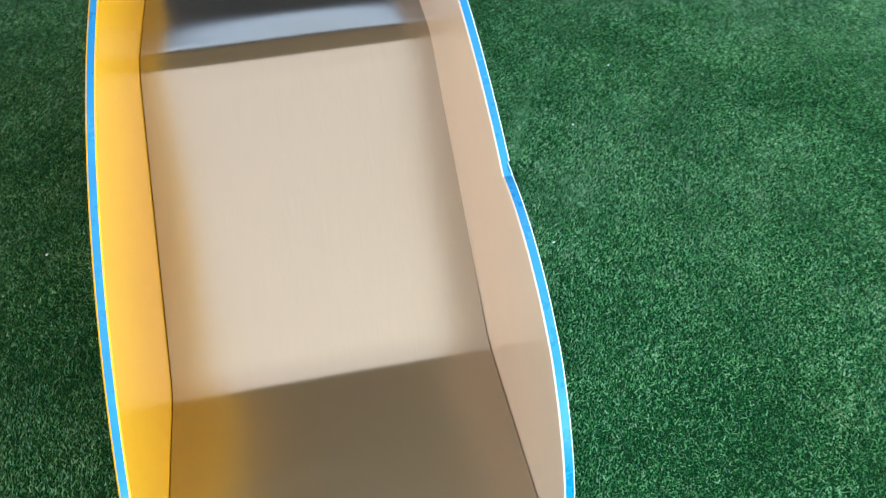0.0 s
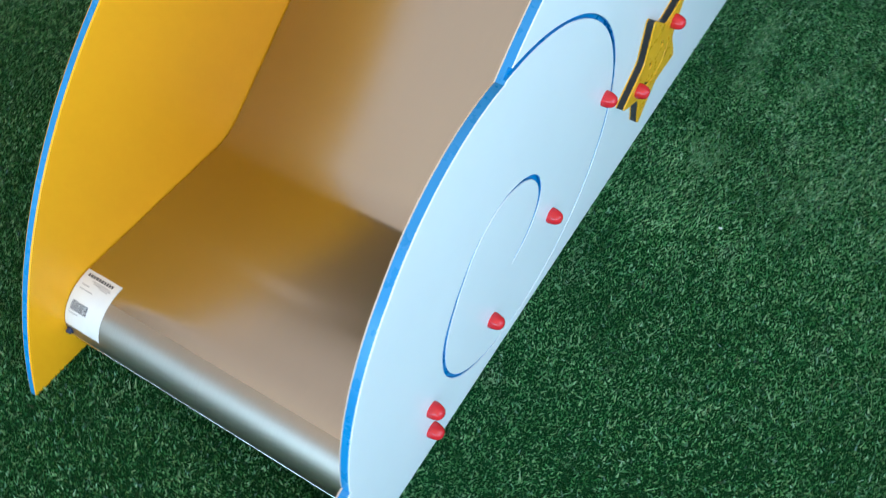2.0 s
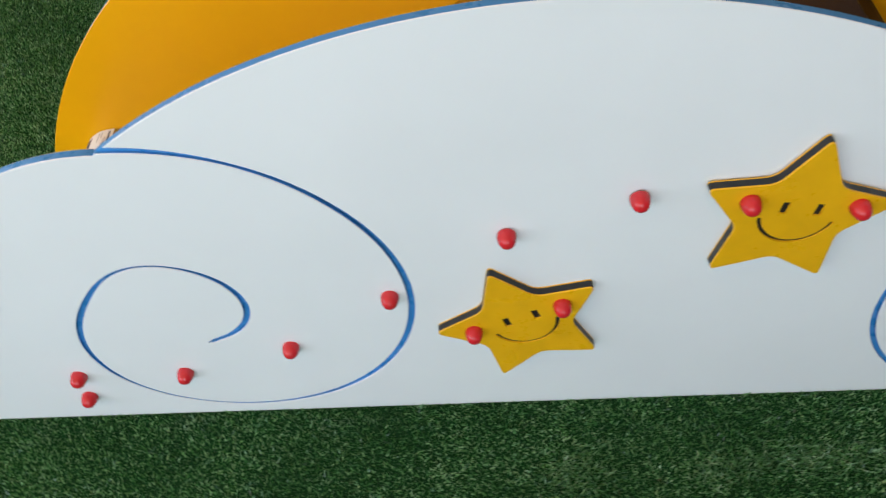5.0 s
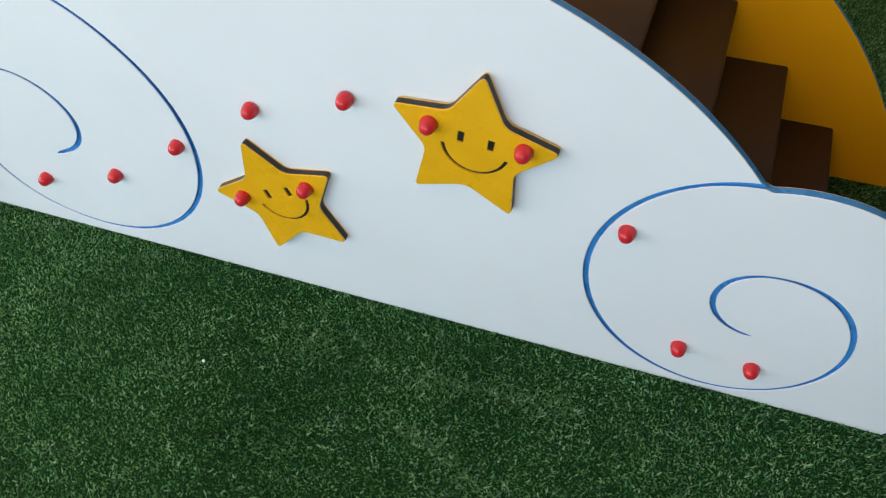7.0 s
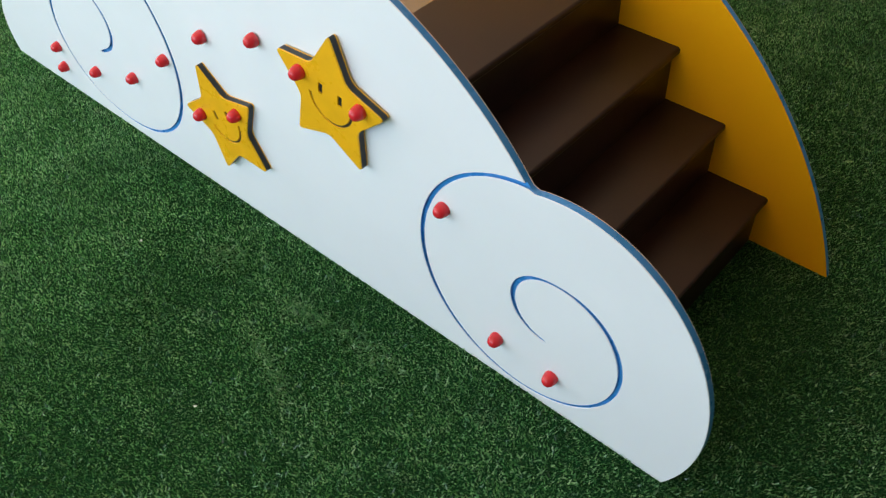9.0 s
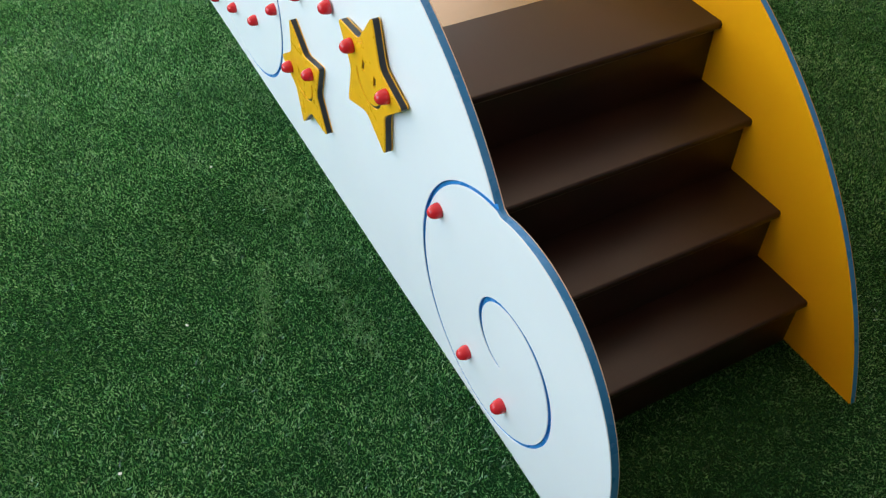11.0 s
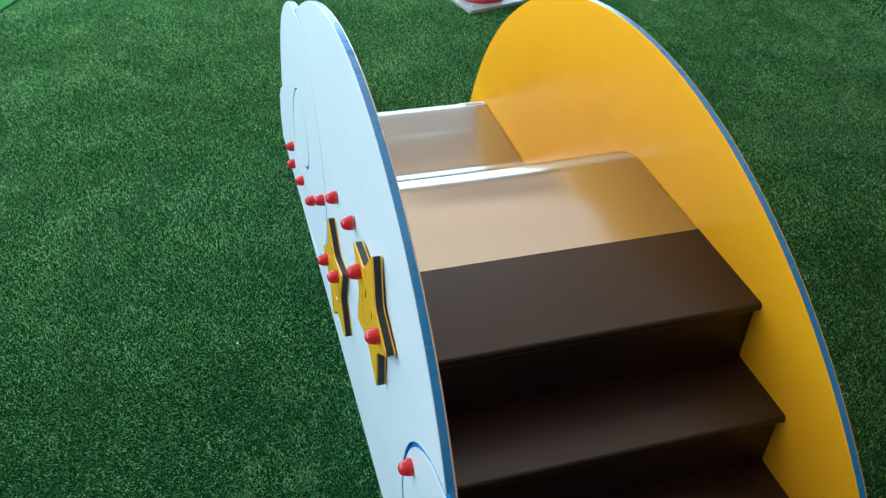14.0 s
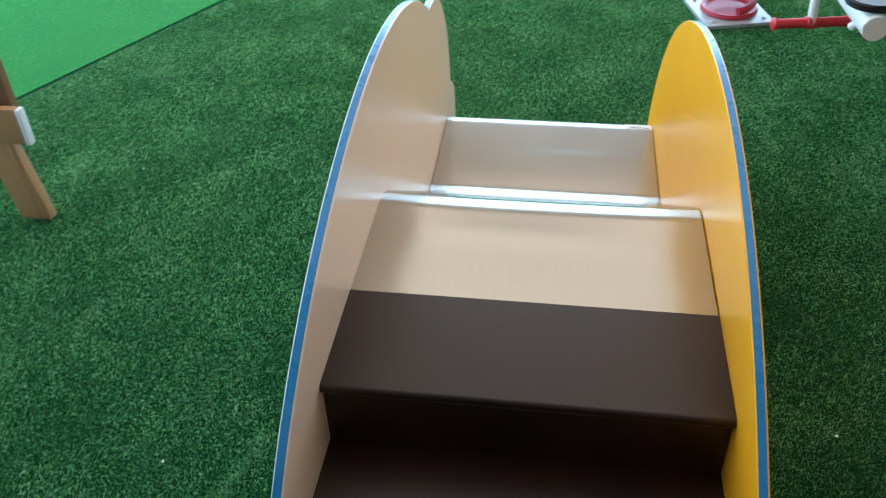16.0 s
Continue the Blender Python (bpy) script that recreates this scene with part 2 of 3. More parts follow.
def tube(points, r, seg=14, bm=None):
    """A round bar along a line of points, closed at both ends."""
    bm = bm or bmesh.new()
    pts = [Vector(p) for p in points]
    rings, side = [], None
    for i, p in enumerate(pts):
        d = (pts[min(i + 1, len(pts) - 1)] - pts[max(i - 1, 0)]).normalized()
        side = (side - side.dot(d) * d).normalized() if side else d.orthogonal().normalized()
        up = d.cross(side)
        rings.append([bm.verts.new(p + r * (math.cos(a) * side + math.sin(a) * up)) for a in np.linspace(0, 2 * math.pi, seg, endpoint=False)])
    for a, b in zip(rings, rings[1:]):
        for i in range(seg):
            bm.faces.new((a[i], a[(i + 1) % seg], b[(i + 1) % seg], b[i]))
    bm.faces.new(rings[0][::-1])
    bm.faces.new(rings[-1])
    bmesh.ops.recalc_face_normals(bm, faces=bm.faces)
    return bm


def inside(p, poly):
    x, y = p
    hit = False
    for (x0, y0), (x1, y1) in zip(poly, poly[1:] + poly[:1]):
        if (y0 > y) != (y1 > y) and x < (x1 - x0) * (y - y0) / (y1 - y0) + x0:
            hit = not hit
    return hit


def sheet(outline, y0, y1, cuts=(), chamfer=0.0):
    """A layer of sheet in the x-z plane between y0 and y1, with slots cut through; the face at y0 has a broken edge."""
    vs, es = [], []
    for loop in (outline, *cuts):
        n = len(vs)
        vs += [Vector(p) for p in loop]
        es += [(n + i, n + (i + 1) % len(loop)) for i in range(len(loop))]
    co, _, tris, *_ = delaunay_2d_cdt(vs, es, [], 0, 1e-6)
    keep = []
    for t in tris:
        c = sum((co[i] for i in t), Vector((0, 0))) / len(t)
        if inside(c, outline) and not any(inside(c, cut) for cut in cuts):
            keep.append(t)
    edges = {(a, b) for t in keep for a, b in zip(t, t[1:] + t[:1])}
    rim = [(a, b) for a, b in edges if (b, a) not in edges]
    shift = {}
    for a, b in rim:
        d = (co[b] - co[a]).normalized()
        for i in (a, b):
            shift[i] = shift.get(i, Vector((0, 0))) + Vector((-d.y, d.x))
    bm = bmesh.new()
    front, back = {}, {}
    for i in {i for t in keep for i in t}:
        s = shift[i].normalized() * chamfer if i in shift else Vector((0, 0))
        front[i] = bm.verts.new((co[i].x + s.x, y0, co[i].y + s.y))
        back[i] = bm.verts.new((co[i].x, y1, co[i].y))
    for t in keep:
        bm.faces.new([front[i] for i in t])
        bm.faces.new([back[i] for i in reversed(t)])
    for a, b in rim:
        bm.faces.new((front[b], front[a], back[a], back[b]))
    bmesh.ops.recalc_face_normals(bm, faces=bm.faces)
    return bm


def arc(c, ab, p, q, n, power=2.0):
    """Points on an upright (super)ellipse from the direction of p to that of q, clockwise."""
    def bend(v, k):
        return math.copysign(abs(v) ** k, v)

    def angle(pt):
        return math.atan2(bend((pt[1] - c[1]) / ab[1], power / 2), bend((pt[0] - c[0]) / ab[0], power / 2))

    a0, a1 = angle(p), angle(q)
    if a1 > a0:
        a1 -= 2 * math.pi
    return [(c[0] + ab[0] * bend(math.cos(a), 2 / power), c[1] + ab[1] * bend(math.sin(a), 2 / power)) for a in np.linspace(a0, a1, n)]


def tidy(points, least=0.002):
    out = []
    for p in points:
        if not out or math.dist(p, out[-1]) > least:
            out.append((float(p[0]), float(p[1])))
    return out if math.dist(out[0], out[-1]) > least else out[:-1]


def spiral(c, poly, waves, a0, a1, wide, thin, n=150):
    """A slot that winds inwards, broad at its sides and fine above and below."""
    u = np.linspace(0, 1, n)
    th = a0 + (a1 - a0) * u
    r = sum(k * u**i for i, k in enumerate(poly))
    r = r + sum(p * np.cos((i + 1) * th) + q * np.sin((i + 1) * th) for i, (p, q) in enumerate(waves))
    p = np.stack([c[0] + r * np.cos(th), c[1] + r * np.sin(th)], 1)
    d = np.gradient(p, axis=0)
    d /= np.linalg.norm(d, axis=1)[:, None]
    w = thin + (wide - thin) * np.cos(th) ** 2
    w = np.maximum(w, wide * (1 - u / 0.12)) * np.minimum(1, (1 - u) / 0.02 + 0.35)
    off = np.stack([-d[:, 1], d[:, 0]], 1) * (w / 2)[:, None]
    return tidy([*map(tuple, p + off), *map(tuple, (p - off)[::-1])], 0.0008)


def fillet(points, radii, step=8):
    """A polyline whose inner corners are rounded."""
    out = [Vector(points[0])]
    for a, b, c, r in zip(points, points[1:], points[2:], radii):
        a, b, c = Vector(a), Vector(b), Vector(c)
        u, v = (a - b).normalized(), (c - b).normalized()
        half = u.angle(v) / 2
        t = r / math.tan(half)
        mid = b + (u + v).normalized() * (r / math.sin(half))
        p, q = b + u * t - mid, b + v * t - mid
        turn = p.angle_signed(q)
        out += [mid + Matrix.Rotation(-turn * k / step, 2) @ p for k in range(step + 1)]
    return out + [Vector(points[-1])]


def strip(profile, y0, y1, thick, across=1):
    """A bent sheet: the profile in x-z drawn out from y0 to y1, with a thickness below it."""
    bm = bmesh.new()
    rows, n = [], across + 1
    for i, p in enumerate(profile):
        d = (profile[min(i + 1, len(profile) - 1)] - profile[max(i - 1, 0)]).normalized()
        off = Vector((-d.y, d.x)) * thick
        rows.append([bm.verts.new((q.x, y, q.y)) for q, ys in ((p, np.linspace(y0, y1, n)), (p + off, np.linspace(y1, y0, n))) for y in ys])
    for a, b in zip(rows, rows[1:]):
        for i in range(2 * n):
            j = (i + 1) % (2 * n)
            bm.faces.new((a[i], a[j], b[j], b[i]))
    for r in (rows[0], rows[-1]):
        bm.faces.new(r)
    bmesh.ops.recalc_face_normals(bm, faces=bm.faces)
    flat = bm.loops.layers.uv.new("UVMap")
    for f in bm.faces:
        for c in f.loops:
            c[flat].uv = (c.vert.co.y, c.vert.co.x + c.vert.co.z)
    return bm


# ---- the unseen hall: walls and ceiling added to block and bounce light ----
def hall():
    x0, x1, y0, y1, h = ROOM
    t = 0.2
    floor = part("floor", box(x0 - t, x1 + t, y0 - t, y1 + t, -0.12, -0.002), TURF)
    tagged(floor, "dark green artificial turf backing on the floor", "floor", kind="structure")
    ceiling = part("ceiling", box(x0 - t, x1 + t, y0 - t, y1 + t, h, h + t), CEILING)
    tagged(ceiling, "unseen warm ceiling, added for the steel to reflect", "ceiling", kind="structure")
    north = part("wall_north", box(x0 - t, x1 + t, y1, y1 + t, 0, h), TAN)
    east = part("wall_east", box(x1, x1 + t, y0 - t, y1, 0, 2.85), DARKWALL)
    lintel = part("trim", box(x1, x1 + t, y0 - t, y1, 3.55, h), DARKWALL)
    tagged(lintel, "unseen dark lintel, added above the east fill", "lintel", kind="structure")
    west, south = bmesh.new(), bmesh.new()
    for a, b, c, d in ((y0 - t, y1, 0, 0.2), (y0 - t, y1, 2.7, h), (y0 - t, -4.4, 0.2, 2.7), (4.0, y1, 0.2, 2.7)):
        box(x0 - t, x0, a, b, c, d, bm=west)
    for a, b, c, d in ((x0, x1, 0, 0.55), (x0, x1, 3.85, h), (x0, -4.8, 0.55, 3.85), (2.9, x1, 0.55, 3.85)):
        box(a, b, y0 - t, y0, c, d, bm=south)
    tagged(east, "unseen dark wall, added to keep bounce off the steps", "wall", kind="structure")
    tagged(north, "unseen tan wall, added for warm bounced light", "wall", kind="structure")
    for ob in (part("wall_west", west, WALL), part("wall_south", south, WALL)):
        tagged(ob, "unseen cream wall, added around the assumed openings", "wall", kind="structure")


hall()

# ---- turf ----
SEAM, ALONG = Vector((-1.13, -1.428)), Vector((-0.890, 0.455)).normalized()


def side_of_seam(x, y):
    """Metres beyond the seam, on the pale side."""
    return (y - SEAM.y) * ALONG.x - (x - SEAM.x) * ALONG.y


def stitches(x0, x1, y0, y1, gap, rng):
    """Places of the blades: rows of stitches, each a little out of line."""
    gx, gy = np.meshgrid(np.arange(x0, x1, gap), np.arange(y0, y1, gap))
    return [(g + rng.uniform(-0.62, 0.62, g.shape) * gap).ravel() for g in (gx, gy)]


def blades(name, mat, x, y, tall, wide, lean, label):
    rng = np.random.default_rng(7)
    n = len(x)
    way, tilt = rng.uniform(0, 2 * np.pi, n), rng.normal(0, 0.7, n)
    swirl = np.sin(3.1 * x + 1.7 * np.sin(2.3 * y)) + np.sin(2.7 * y - 1.9 * np.sin(3.7 * x) + 1.0) + 0.6 * np.sin(9.0 * x + 7.0 * y)
    drift = sum(np.sin((30 + 14 * k) * (x * np.cos(1.3 * k) + y * np.sin(1.3 * k)) + 2.1 * k + 1.5 * np.sin(7.0 * y + k)) for k in range(5))
    fall = lean * (1 + 0.8 * swirl + 0.35 * drift)
    h = tall * rng.uniform(0.65, 1.25, n)
    tip = np.stack([x + h * (np.cos(way) * np.abs(tilt) + fall * 0.5), y + h * (np.sin(way) * np.abs(tilt) - fall * 0.35), h * 0.85], 1)
    turn = rng.uniform(0, np.pi, n)
    half = wide / 2 * rng.uniform(0.7, 1.3, n)
    dx, dy = np.cos(turn) * half, np.sin(turn) * half
    co = np.empty((n, 3, 3))
    co[:, 0] = np.stack([x - dx, y - dy, np.full(n, -0.001)], 1)
    co[:, 1] = np.stack([x + dx, y + dy, np.full(n, -0.001)], 1)
    co[:, 2] = tip
    me = bpy.data.meshes.new(name)
    me.vertices.add(3 * n)
    me.vertices.foreach_set("co", co.ravel())
    me.loops.add(3 * n)
    me.loops.foreach_set("vertex_index", np.arange(3 * n, dtype=np.int32))
    me.polygons.add(n)
    me.polygons.foreach_set("loop_start", np.arange(0, 3 * n, 3, dtype=np.int32))
    me.update(calc_edges=True)
    me.validate()
    me.materials.append(mat)
    return tagged(new(name, me), label, "turf", kind="stuff")


def turf():
    rng = np.random.default_rng(3)
    x, y = stitches(-2.7, 3.1, -2.3, 3.2, 0.0047, rng)
    keep = side_of_seam(x, y) < -0.011 + 0.002 * np.sin(26.0 * x + 1.0)
    keep &= ~((x > 0.25) & (x < 2.0) & (y > 0.03) & (y < 0.73))
    x, y = x[keep], y[keep]
    blades("grass", BLADE, x, y, 0.0085, 0.0050, 0.3, "short dark green artificial grass pile with pale worn patches")
    sx, sy = [], []
    for (ax, ay), (bx, by), wide, count in (((1.33, -0.29), (1.62, -0.39), 0.016, 900), ((1.37, -0.186), (1.75, -0.163), 0.020, 1500), ((1.09, -0.19), (1.19, -0.18), 0.028, 600), ((1.0, -0.42), (1.22, -0.46), 0.035, 600), ((0.12, -1.40), (0.24, -1.37), 0.025, 600), ((0.15, -0.83), (0.25, -0.79), 0.03, 350)):
        u = rng.beta(1.3, 1.3, count)
        sx.append(ax + (bx - ax) * u + rng.normal(0, wide, count))
        sy.append(ay + (by - ay) * u + rng.normal(0, wide, count) + 0.02 * np.sin(3.0 * u))
    blades("scuffed_grass", BLADE_SCUFF, np.concatenate(sx), np.concatenate(sy), 0.0095, 0.0050, 0.3, "pale scuffed streaks in the artificial grass")
    fx, fy = stitches(-4.8, 4.5, -4.4, 4.0, 0.0125, rng)
    keep = (side_of_seam(fx, fy) < -0.012) & ~((fx > -2.7) & (fx < 3.1) & (fy > -2.3) & (fy < 3.2))
    blades("grass_beyond", BLADE, fx[keep], fy[keep], 0.017, 0.009, 0.25, "dark green artificial grass pile further off")
    px, py = stitches(-4.8, 4.5, -4.4, 1.5, 0.0095, rng)
    keep = side_of_seam(px, py) > 0.017 + 0.002 * np.sin(21.0 * px) + 0.0015 * np.sin(57.0 * px)
    blades("grass_pale", BLADE_PALE, px[keep], py[keep], 0.008, 0.006, 0.25, "lighter emerald green artificial turf beside the dark one")
    bm = bmesh.new()
    x0, x1, y0, y1, _ = ROOM
    corners = [Vector((x0, y0)), Vector((x1, y0)), Vector((x1, y1)), Vector((x0, y1))]
    ring = []
    for a, b in zip(corners, corners[1:] + corners[:1]):
        da, db = side_of_seam(a.x, a.y) - 0.015, side_of_seam(b.x, b.y) - 0.015
        if da > 0:
            ring.append(a)
        if da * db < 0:
            ring.append(a.lerp(b, da / (da - db)))
    n = len(ring)
    lo, hi = [bm.verts.new((p.x, p.y, -0.001)) for p in ring], [bm.verts.new((p.x, p.y, 0.003)) for p in ring]
    bm.faces.new(hi)
    for i in range(n):
        bm.faces.new((lo[i], lo[(i + 1) % n], hi[(i + 1) % n], hi[i]))
    bmesh.ops.recalc_face_normals(bm, faces=bm.faces)
    tagged(part("turf_sheet", bm, TURF_PALE), "lighter emerald green turf sheet laid beside the dark turf", "turf", kind="structure")


turf()

# ---- the slide ----
WHITE_Y, YELLOW_Y, THICK = 0.0, 0.746, 0.0195
LEAN_WHITE, LEAN_YELLOW = 0.005, 0.026
NOTCH_A, NOTCH_B, NOTCH_C = (0.376, 0.7495), (1.992, 0.604), (-0.090, 0.272)
TREADS = ((1.719, 0.639), (1.877, 0.478), (2.029, 0.321), (2.179, 0.161))


def cloud_outline():
    toe = arc((-0.056, 0.085), (0.173, 0.185), (-0.214, 0.0), NOTCH_C, 14)
    lobe_a = arc((0.372, 0.2215), (0.468, 0.528), NOTCH_C, NOTCH_A, 34)
    crown = arc((1.103, 0.284), (0.996, 0.693), NOTCH_A, NOTCH_B, 64, 1.938)
    lobe_b = arc((2.071, 0.214), (0.343, 0.391), NOTCH_B, (2.356, 0.0), 36)
    return tidy([*toe, *lobe_a, *crown, *lobe_b])[::-1]


def dome_outline():
    return tidy(arc((1.090, -0.36), (1.337, 1.292), (-0.194, 0.0), (2.374, 0.0), 110))[::-1]


def cap_mesh():
    prof = [(0.0165, 0.0), (0.0172, 0.004), (0.0160, 0.012), (0.0138, 0.019), (0.0105, 0.0240), (0.0058, 0.0268), (0.0, 0.0275)]
    return mesh_of("screw_cap", lathe(prof, 24), RED)


def star_outline(c, turn, tip=0.168, waist=0.090, soft=0.011):
    """A five-pointed star with rounded points and slightly rounded waists."""
    pts = []
    for k in range(10):
        a = radians(turn + 36 * k)
        r = tip if k % 2 == 0 else waist
        pts.append(Vector((c[0] + r * math.cos(a), c[1] + r * math.sin(a))))
    loop = []
    for k in range(10):
        a, b, d = pts[k - 1], pts[k], pts[(k + 1) % 10]
        u, v = (a - b).normalized(), (d - b).normalized()
        cut = (soft if k % 2 == 0 else 0.012) * 1.4
        p, q = b + u * cut, b + v * cut
        for s in np.linspace(0, 1, 6):
            loop.append((1 - s) ** 2 * p + 2 * s * (1 - s) * b + s * s * q)
    return tidy(loop, 0.0005)


def slide():
    top = thing("play_slide", "play slide with white cloud side, yellow side, steel chute, brown steps", "slide")
    edge = 0.0016
    # white cloud-shaped side: two white skins on a blue core, with spiral slots
    cloud = cloud_outline()
    slots = [
        spiral((0.372, 0.347), (0.3927, -0.7219, 3.7474, -7.6392, 4.3056), ((0.1041, 0.0228), (0.0102, 0.0077), (0.0071, -0.004)), 1.546, -7.255, 0.0120, 0.0050),
        spiral((2.055, 0.316), (0.3182, 0.1231, -1.236, 0.865), ((-0.0354, -0.0297),), 1.799, 10.923, 0.0114, 0.0060),
    ]
    side = part("cloud_panel", sheet(cloud, WHITE_Y, WHITE_Y + 0.0018, slots, 0.0008), WHITE, top, "white cloud-shaped side panel with two blue spiral grooves")
    core = sheet(cloud, WHITE_Y + 0.0018, WHITE_Y + 0.0068, slots)
    rest = bpy.data.meshes.new("core_rest")
    deep = sheet(cloud, WHITE_Y + 0.0068, WHITE_Y + THICK - 0.003)
    deep.to_mesh(rest)
    deep.free()
    core.from_mesh(rest)
    part("core", core, BLUE, side, "blue plastic core")
    back = sheet(cloud, -0.003, 0.0, (), edge)
    bmesh.ops.transform(back, matrix=Matrix.Translation((0, WHITE_Y + THICK - 0.003, 0)) @ Matrix.Scale(-1, 4, (0, 1, 0)), verts=back.verts)
    bmesh.ops.reverse_faces(back, faces=back.faces)
    part("inner_skin", back, BOUNCE_CREAM, side, "inner face, tinted cream for warm bounced light")
    # yellow side
    dome = dome_outline()
    yellow = part("dome_panel", sheet(dome, YELLOW_Y, YELLOW_Y + 0.003, (), edge), YELLOW, top, "plain yellow dome-shaped side panel")
    part("core", sheet(dome, YELLOW_Y + 0.003, YELLOW_Y + THICK - 0.003), BLUE, yellow, "blue plastic core")
    skin = sheet(dome, -0.003, 0.0, (), edge)
    bmesh.ops.transform(skin, matrix=Matrix.Translation((0, YELLOW_Y + THICK - 0.003, 0)) @ Matrix.Scale(-1, 4, (0, 1, 0)), verts=skin.verts)
    bmesh.ops.reverse_faces(skin, faces=skin.faces)
    part("outer_skin", skin, YELLOW, yellow)
    # steel chute
    y0, y1 = WHITE_Y + THICK + 0.001, YELLOW_Y - 0.001
    line = fillet([(1.462, 0.640), (1.115, 0.638), (0.468, 0.178), (0.035, 0.183)], (0.19, 0.14), 18)
    roll = [Vector((0.035 + 0.101 * math.sin(a), 0.086 + 0.097 * math.cos(a))) for a in np.linspace(0, -radians(112), 22)]
    chute = [line[0]]
    for p in line[1:-1] + roll[:5]:
        steps = max(1, int((p - chute[-1]).length / 0.015))
        last = chute[-1]
        chute += [last.lerp(p, k / steps) for k in range(1, steps + 1)]
    plate = strip(chute, y0 + 0.002, y1 - 0.002, 0.002, 20)
    for v in plate.verts:
        across, x = max(0.0, (v.co.y - y0) / (y1 - y0)), v.co.x
        ease = min(1.0, max(0.0, (1.32 - x) / 0.22))
        belly = math.sin(math.pi * min(1.0, across) ** 0.8)
        sag = belly * (0.0045 * ease ** 2 * math.exp(-(max(0.0, 1.10 - x) / 0.22) ** 2) - 0.0055 * math.exp(-((x - 1.29) / 0.085) ** 2))
        wave = 0.0009 * math.sin(9.0 * x + 4.0 * across) * math.sin(math.pi * across) * (x > 0.2)
        ripple = 0.0007 * math.sin(140.0 * (x - 1.03) + 1.2 * across) * math.exp(-((x - 1.07) / 0.055) ** 2)
        v.co.z -= sag + wave + ripple
    part("chute", plate, STEEL, top, "brushed stainless steel chute")
    part("rolled_end", strip(roll[4:], y0, y1, 0.003, 6), DULLSTEEL, top, "duller grey rolled steel end of the chute")
    part("hem", tube([(roll[-1].x + 0.001, y, roll[-1].y) for y in np.linspace(y0, y1, 8)], 0.0048, 12), STEEL_RIM, top, "folded steel hem")
    # sticker folded over the lip, against the yellow side
    wrap = [p + (p - Vector((0.035, 0.086))).normalized() * 0.0009 for p in roll[:15]]
    label = part("sticker", strip(wrap, y1 - 0.094, y1 - 0.002, 0.0004), PAPER, top, "white paper sticker with printed lines")
    run = [0.0]
    for a, b in zip(wrap, wrap[1:]):
        run.append(run[-1] + (b - a).length)

    def on_label(s, lift=0.0006):
        k = max(i for i, v in enumerate(run[:-1]) if v <= s)
        p = wrap[k].lerp(wrap[k + 1], (s - run[k]) / (run[k + 1] - run[k]))
        n = (p - Vector((0.035, 0.086))).normalized()
        return p + n * lift

    def mark(name, s0, s1, a, b, mat):
        """A printed bar from s0 to s1 along the fold and a to b across, from the yellow side."""
        part(name, strip([on_label(s) for s in np.linspace(s0, s1, 3)], y1 - b, y1 - a, 0.0003), mat, label)

    rng = random.Random(4)
    a = 0.012
    for k in range(10):
        w = rng.choice((0.0045, 0.0055, 0.006))
        mark("printed_bar", 0.007, 0.0135, a, a + w, PRINT)
        a += w + 0.0018
    for s, a, b in ((0.018, 0.030, 0.078), (0.0215, 0.036, 0.080), (0.025, 0.052, 0.074)):
        mark("printed_line", s, s + 0.0016, a, b, GREYPRINT)
    for s, a, b in ((0.031, 0.012, 0.032), (0.040, 0.012, 0.046), (0.0945, 0.010, 0.034)):
        mark("printed_line", s, s + 0.002, a, b, GREYPRINT)
    a = 0.012
    while a < 0.054:
        w = rng.choice((0.0007, 0.0011, 0.0016))
        mark("printed_stripe", 0.068, 0.089, a, a + w, PRINT)
        a += w + rng.choice((0.0008, 0.0012))
    part("plug", lathe([(0.009, 0), (0.0085, 0.006), (0.005, 0.009), (0, 0.0095)], 16), RUBBER, top, "dark blue end plug under the lip", pose(-0.066, y1 - 0.001, 0.094, 90))
    # brown platform and steps
    (px, pz), *lower = TREADS
    nose = 0.017

    def tread(name, x0, x1, z):
        prof = fillet([(x0, z), (x1, z), (x1, z - 0.020), (x1 - nose - 0.004, z - 0.020)], (0.008, 0.007), 6)
        loop = [tuple(p) for p in prof] + [(x0, z - 0.020)]
        bm = bmesh.new()
        rows = [[bm.verts.new((x, y, zz)) for x, zz in loop] for y in (y0, y1)]
        n = len(loop)
        for i in range(n):
            bm.faces.new((rows[0][i], rows[0][(i + 1) % n], rows[1][(i + 1) % n], rows[1][i]))
        bm.faces.new(rows[0][::-1])
        bm.faces.new(rows[1])
        bmesh.ops.recalc_face_normals(bm, faces=bm.faces)
        ob = part(name, bm, BROWN, top, "dark brown board with a worn rounded nose, edge highlight painted")
        # Lower nose rounding takes the paler colour for wear and edge highlight.
        ob.data.materials.append(EDGE)
        for f in ob.data.polygons:
            if f.normal.z < -0.3 and f.normal.x > 0.2:
                f.material_index = 1
        return ob

    tread("platform", 1.4625, px, pz + 0.0025)
    for (bx, bz), (x, z) in zip(TREADS, lower):
        tread("step", bx - 0.004 - 0.019, x, z)
    for (x, z), low in zip(TREADS, [z for _, z in lower] + [0.0]):
        part("riser", box(x - nose - 0.014, x - nose, y0, y1, low + 0.0005, z - 0.0205, 0.001), BROWN, top)
    # stars
    cap = cap_mesh()

    def screw(x, y, z, parent):
        ob = new("screw_cap", cap)
        ob.parent = parent
        ob.matrix_basis = pose(x, y, z, 90)

